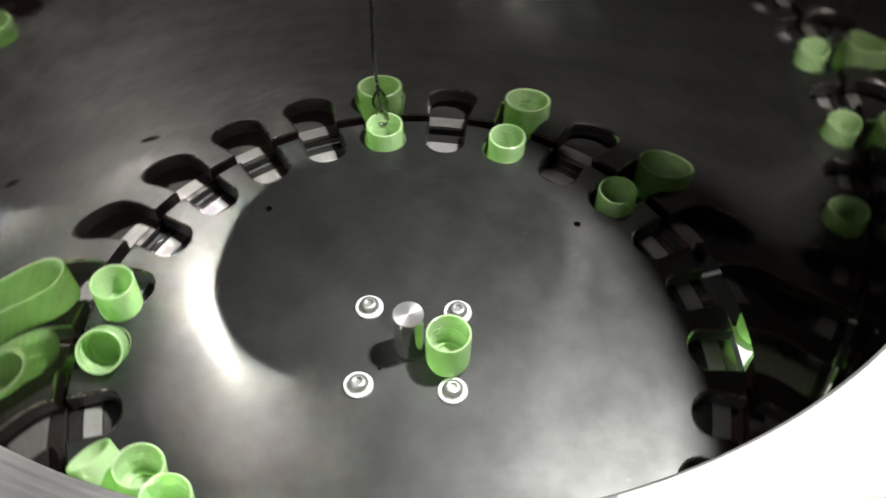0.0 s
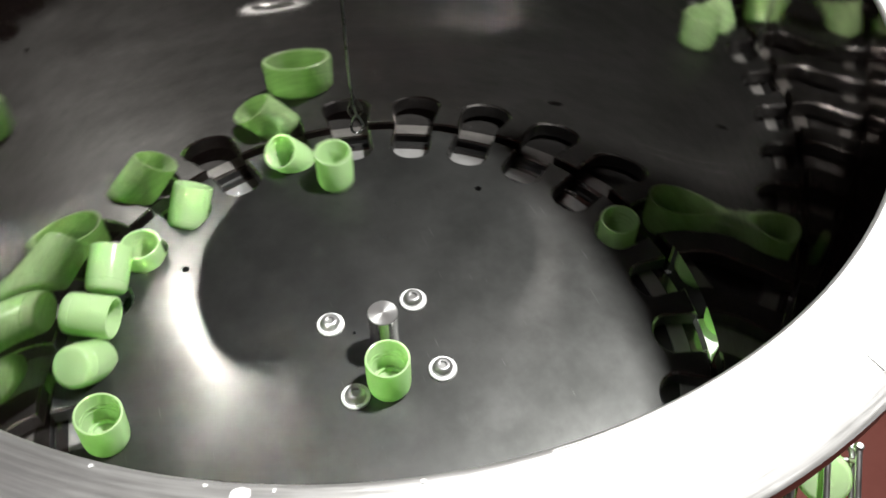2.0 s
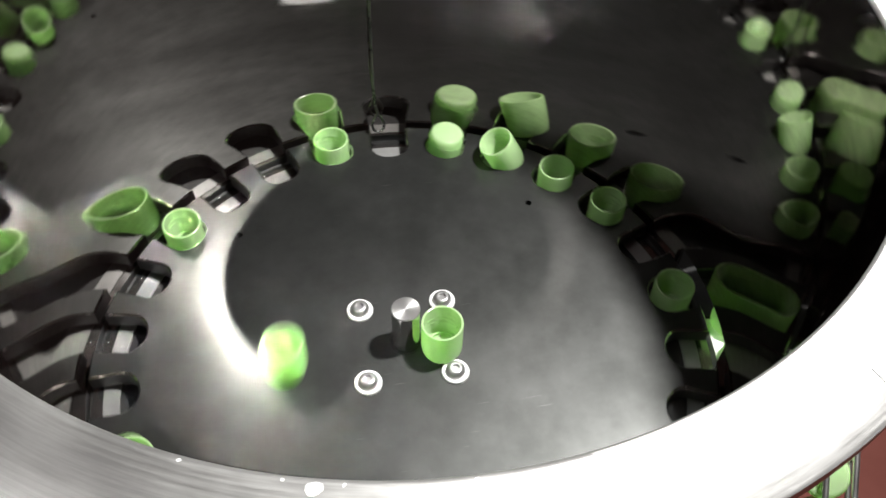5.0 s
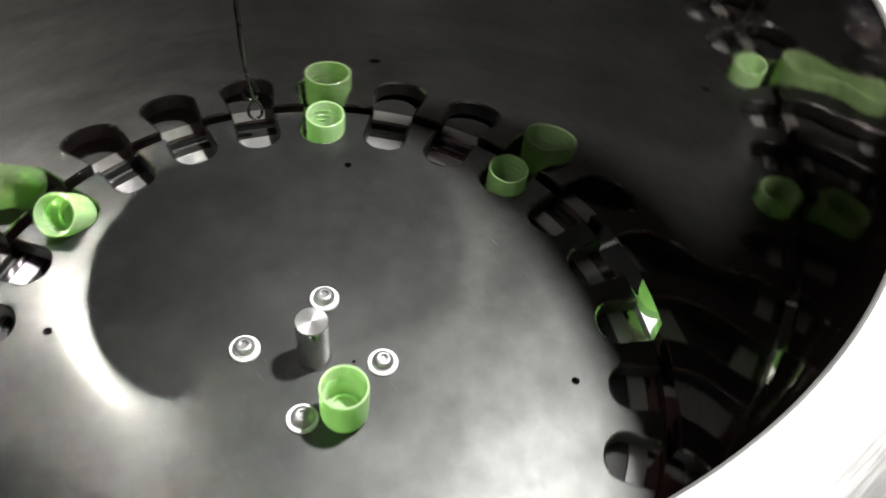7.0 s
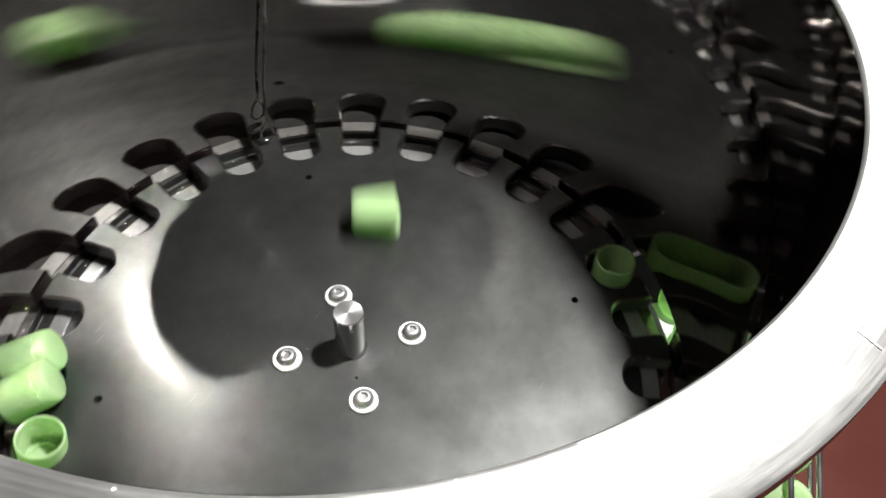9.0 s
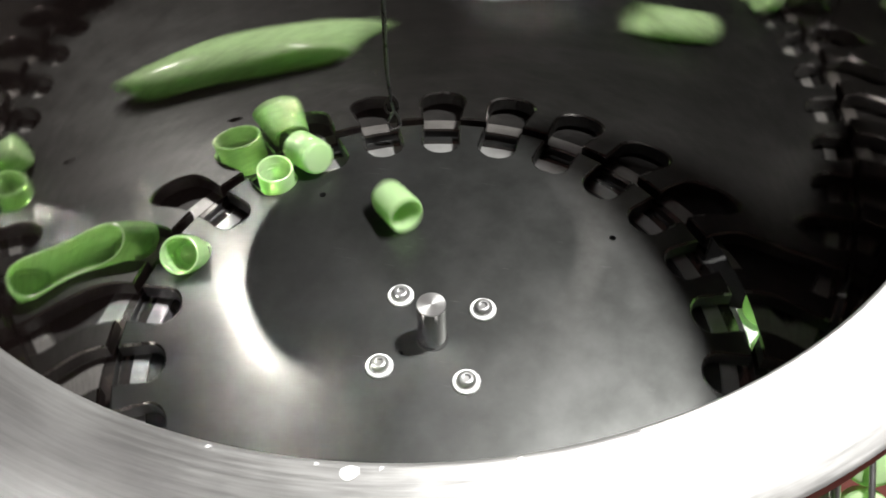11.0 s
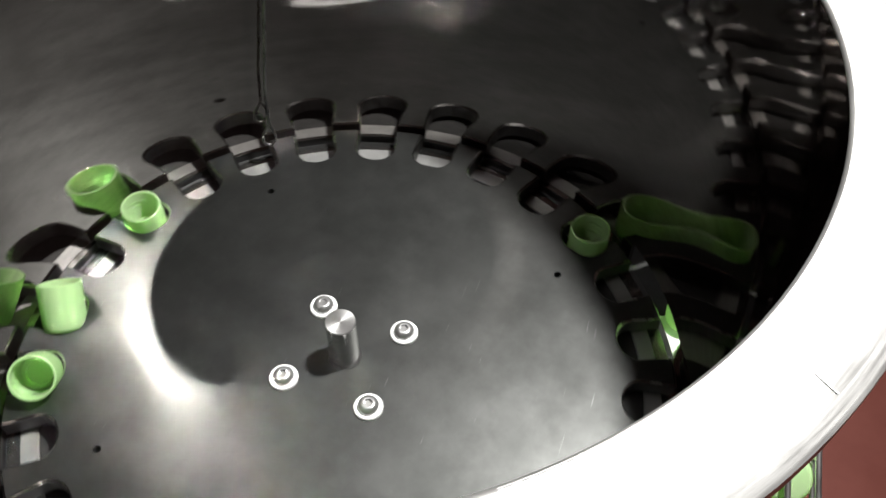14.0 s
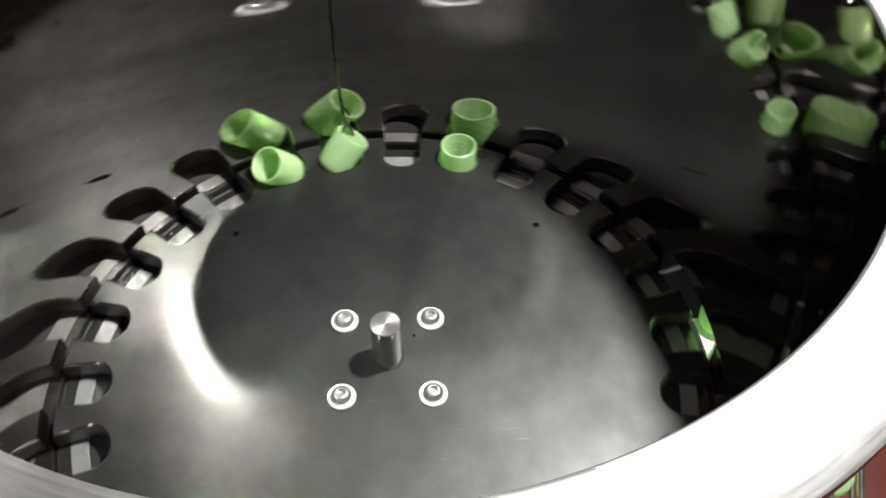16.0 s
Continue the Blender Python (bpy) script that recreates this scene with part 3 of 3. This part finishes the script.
TIP = (-0.2, 0.62, 0.75)
LEAN = (0.2, -0.62, 0.75)
BACK = (0.92, 0.15, -0.3)
CAPS = [
    ("standing upright in a slot of the disc", [slot(0, 7)] + leave(7, 0)),
    ("standing upright in a slot of the disc", [slot(0, 4.95)] + leave(5, 0)),
    ("standing upright in a slot of the disc", [slot(0, 2.9)] + leave(3, 0)),
    # the cap that the wire pushes off towards the shaft
    ("standing on the disc against the bowl wall", [slot(0, 12.3, 4.68, 0.26, (-0.05, 0, 1)), slot(1.6, 12.3, 4.68, 0.26, (-0.05, 0, 1)), slot(1.8, 12.42, 4.5, 0.34), at(1.9, -1.57, 3.99), at(2.0, -1.11, 3.64),
     at(2.1, -0.92, 3.23), at(2.2, -0.69, 2.73), at(2.3, -0.52, 1.94), at(2.4, -0.33, 1.19), at(2.5, 0.02, 0.67), at(2.75, 0.08, 0.66), at(3.0, 0.27, 0.56), at(3.6, 0.56, 0.26), at(4.4, 0.62, 0.0), at(5.5, 0.56, -0.24),
     at(6.0, 0.47, -0.40), at(6.5, 0.36, -0.52), at(6.8, 0.36, -0.72), at(7.0, 0.37, -0.95), at(7.1, 0.33, -1.2), at(7.2, 0.27, -1.65), at(7.3, 0.21, -2.1), at(7.4, 0.15, -2.8), at(7.7, 0.1, -4.0), at(16.5, 0.1, -4.0)]),
    ("tilted in a slot of the disc", [slot(0, 13.1, 4.65, 0.14, TIP), slot(1.9, 13.1, 4.65, 0.14, TIP), slot(2.4, 13.0, 4.5, 0.14, (-0.5, 0.1, 0.8)), slot(2.6, 12.95)] + leave(12.95, 3)),
    ("lying askew in a slot of the disc", [slot(0, 15.0, 4.65, 0.16, LEAN), slot(3.2, 14.95, 4.65, 0.16, LEAN), slot(4.2, 14.85)] + leave(14.85, 5)),
    ("standing upright in a slot of the disc", [slot(0, 15.4, 4.2, STAND_Z, (-0.15, 0, 1)), slot(0.5, 15.55, 4.29, 0.35, (-0.15, 0, 1)), slot(1.0, 15.8, 4.5, 0.1, (-0.2, 0.2, 1)), slot(1.6, 16.1, 4.62, 0.0), slot(3, 16, 4.6)] + leave(15.88, 5)),
    ("lying on its side on other caps", [slot(0, 16.65, 4.78, 0.38, (0.2, -0.85, 0.4)), slot(3.2, 16.65, 4.78, 0.38, (0.2, -0.85, 0.4)), slot(5.3, 17.0, 4.6, 0.14, (-0.3, 0.55, 0.7)), slot(5.95, 17.0, 4.6, 0.14, (-0.3, 0.55, 0.7)),
     at(6.1, 3.7, 2.5, 0.9, (-0.8, 0.3, 0.3)), at(6.2, 3.0, -0.15, 1.3, (-0.4, -0.8, -0.2)), at(6.3, 2.0, -3.0, 1.1, (0.3, -0.6, -0.7)), at(6.5, 0.9, -4.2), at(16.5, 0.9, -4.2)]),
    ("lying on its side on other caps", [slot(0, 17.45, 4.75, 0.38, (-0.95, 0.05, -0.05)), slot(3.2, 17.45, 4.65, 0.38, (-0.95, 0.0, -0.1)), slot(4.0, 17.45, 4.62, 0.38, (-0.95, 0.0, -0.1)),
     at(4.3, 0.6, 2.5, 0.36, (-0.3, -0.9, 0.1)), at(4.6, 0.9, 0.4, 0.36, (-0.2, -0.9, -0.2)), at(4.9, 1.2, -2.8), at(5.2, 1.7, -4.2), at(16.5, 1.7, -4.2)]),
    ("lying bottom up in a slot of the disc", [slot(0, 18.2, 4.7, 0.25, (-0.2, -0.6, -0.72)), slot(3.2, 18.15, 4.55, 0.22, (-0.2, -0.6, -0.72)), slot(4.6, 18, 4.65, SUNK_Z + 0.04, (0, 0.1, -1)), slot(6.25, 18, 4.65, SUNK_Z + 0.04, (0, 0.1, -1)),
     at(6.4, 2.45, 1.95, 1.6, (-0.3, -0.5, -0.8)), at(6.5, 0.70, -0.7, 2.9, (-0.5, -0.7, 0.2)), at(6.6, -1.2, -3.4, 2.6, (-0.2, -0.4, 0.8)), at(6.8, -1.6, -4.1), at(16.5, -1.6, -4.1)]),
    ("standing on the disc near the bowl wall", [slot(0, 16.0, 4.8, STAND_Z, (-0.12, 0, 1)), slot(0.5, 16.09, 4.7, STAND_Z, (-0.12, 0, 1)), slot(1.0, 16.77, 4.2, STAND_Z, (-0.12, 0, 1)), slot(1.5, 17.37, 4.1, STAND_Z, (-0.12, 0, 1)), at(1.7, -3.6, -2.7), at(1.9, -3.2, -3.4), at(16.5, -3.2, -3.4)]),
    ("standing on the disc near the bowl wall", [slot(0, 16.0, 4.1, STAND_Z, (-0.12, 0, 1)), slot(0.5, 16.54, 4.1, STAND_Z, (-0.12, 0, 1)), slot(1.5, 18.26, 4.1, STAND_Z, (-0.12, 0, 1)), at(1.8, -3.98, -1.55, STAND_Z, (0.12, 0, 1)), at(2.0, -3.95, -1.65, STAND_Z, (0.12, 0, 1)),
     at(2.5, -3.97, -0.90, STAND_Z, (0.12, 0, 1)), slot(2.9, 21.0, 4.12, STAND_Z, (-0.12, 0, 1)), slot(4.4, 21.0, 4.12, STAND_Z, (-0.12, 0, 1)), at(4.8, -1.6, 1.6), at(5.0, -1.9, -0.6), at(5.2, -2.3, -4.2), at(16.5, -2.3, -4.2)]),
    ("standing beside the shaft on the disc", [at(0, 0.60, -0.20), at(0.5, 0.54, -0.36), at(1.0, 0.42, -0.52), at(1.5, 0.30, -0.62), at(2.0, 0.10, -0.70), at(2.5, -0.05, -0.82), at(2.8, -0.18, -1.15), at(3.0, -0.37, -1.60), at(3.1, -0.6, -2.1), at(3.3, -0.9, -3.1), at(3.6, -0.9, -4.3), at(16.5, -0.9, -4.3)]),
    ("standing upright in a slot of the disc", [front(0, 0), front(enters(20, 3), 0), slot(enters(20, 3) + 0.5, 20.15), slot(5.5, 20.0)] + leave(19.85, 6)),
    ("standing upright in a slot of the disc", [front(0, 2), front(enters(23, 5), 2), slot(enters(23, 5) + 0.5, 23.1, 4.62, 0.02, (-0.15, 0.1, 1)), slot(7.0, 22.95)] + leave(22.85, 7)),
    ("tilted in a slot of the disc", [front(0, 3), front(enters(1.1, 5), 3), slot(enters(1.1, 5) + 0.4, 1.15, 4.65, 0.12, (-0.4, 0.4, 0.8)), slot(6.0, 1.13, 4.65, 0.14, TIP), slot(8.7, 1.13, 4.65, 0.14, TIP), at(8.9, 0.51, 4.2, 0.4, (-0.1, 0.9, 0.3)),
     at(9.0, 0.48, 2.48, 0.42, (0.95, -0.1, 0.1)), at(9.1, 0.49, 0.3, 0.8, (0.5, -0.5, 0.5)), at(9.2, 0.96, -0.28, 0.8, (0.2, 0.5, 0.8)), at(9.3, 1.57, -1.95, 0.6, (0.5, 0.5, 0.5)), at(9.5, 1.9, -4.6), at(16.5, 1.9, -4.6)]),
    ("lying on its side on other caps", [front(0, 4), front(enters(8.8, 9), 4), slot(enters(8.8, 9) + 0.4, 8.85, 4.72, 0.3, BACK), slot(10.6, 8.8, 4.72, 0.3, BACK), at(11.0, -0.7, 2.6, 0.36, (0.6, -0.9, 0.2)), at(11.3, 0.2, -0.9, 0.36, (0.6, -0.9, 0)), at(11.7, 0.9, -3.4), at(16.5, 0.9, -3.4)]),
    ("lying on its side on other caps", [front(0, 5), front(enters(9.3, 9), 5), slot(enters(9.3, 9) + 0.4, 9.35, 4.68, 0.3, BACK), slot(11.0, 9.33, 4.68, 0.3, BACK), at(11.4, -0.9, 2.6, 0.36, (0.6, -0.9, 0.2)), at(11.7, -1.1, -0.9, 0.36, (0.6, -0.9, 0)), at(12.0, -0.4, -3.4), at(16.5, -0.4, -3.4)]),
    ("standing upright in a slot of the disc", [front(0, 6), front(enters(10.1, 9), 6), slot(enters(10.1, 9) + 0.4, 10.1, 4.62, 0.0, (-0.25, 0.1, 1)), slot(12.2, 9.95)] + leave(9.85, 12)),
    ("tilted in a slot of the disc", [front(0, 7), front(enters(12.1, 10), 7), slot(enters(12.1, 10) + 0.4, 12.1, 4.65, 0.10, (-0.4, 0.4, 0.8)), slot(11.4, 12.08, 4.65, 0.14, TIP), slot(13.2, 12.08, 4.65, 0.14, TIP), at(13.4, 0.44, 4.5, 0.4, (-0.1, 0.9, 0.3)),
     at(13.5, 0.26, 2.9, 0.45, (0.95, -0.1, 0.1)), at(13.6, 0.38, 0.51, 1.0, (0.2, -0.8, 0.3)), at(13.7, 1.27, -0.75, 0.7, (0.5, -0.4, 0.5)), at(13.8, 1.7, -2.4, 0.6), at(14.0, 2.1, -4.0), at(16.5, 2.1, -4.0)]),
    ("standing upright in a slot of the disc", [front(0, 8), front(enters(18.1, 12), 8), slot(enters(18.1, 12) + 0.4, 18.18, 4.66, 0.0, (-0.3, 0.2, 1)), slot(15.0, 18.0), slot(16.5, 18.0)]),
    ("lying askew in a slot of the disc", [front(0, 9), front(enters(20, 14), 9), slot(enters(20, 14) + 0.4, 20.0, 4.65, 0.16, LEAN), slot(16.5, 20.0, 4.65, 0.16, LEAN)]),
    ("tilted in a slot of the disc", [front(0, 10), front(enters(21.1, 14), 10), slot(enters(21.1, 14) + 0.4, 21.12, 4.65, 0.14, TIP), slot(16.5, 21.12, 4.65, 0.14, TIP)]),
]
MOVING = [(bottle_cap("green plastic cap " + label), keys) for label, keys in CAPS]


# swing of the wire along the wall as caps push it, in degrees, and when
SWING = [(0, 0), (0.4, 1.5), (0.6, -1.5), (1.0, 1.5), (1.5, 0), (2.2, 0), (2.5, 3.6), (2.8, 0.5), (3.2, 0), (7.9, 0.8), (8.2, 3), (8.5, 10), (8.7, 11.5), (8.9, -5), (9.2, -7.5), (9.5, -7), (10.2, -4), (11.2, 0),
         (12.4, 0.5), (12.7, 2.3), (13.0, 9.3), (13.2, 12.8), (13.3, 14.3), (13.5, -4), (13.7, -7.5), (14.0, -7.5), (14.5, -5), (15.5, -3), (16.0, 0)]


def motions():
    walk(wire, [(t, Matrix.Translation(polar(WIRE_R * U, WIRE_A, H)) @ Euler((0, 0, radians(WIRE_A))).to_matrix().to_4x4() @ pose(0, 0, 0, -a, 0.2 * abs(a), 0)) for t, a in SWING])
    walk(disc, [(i / 4, pose(0, 0, 0, 0, 0, SPIN * i / 4)) for i in range(65)])
    for cap, keys in MOVING:
        walk(cap, rows_of(keys))


motions()
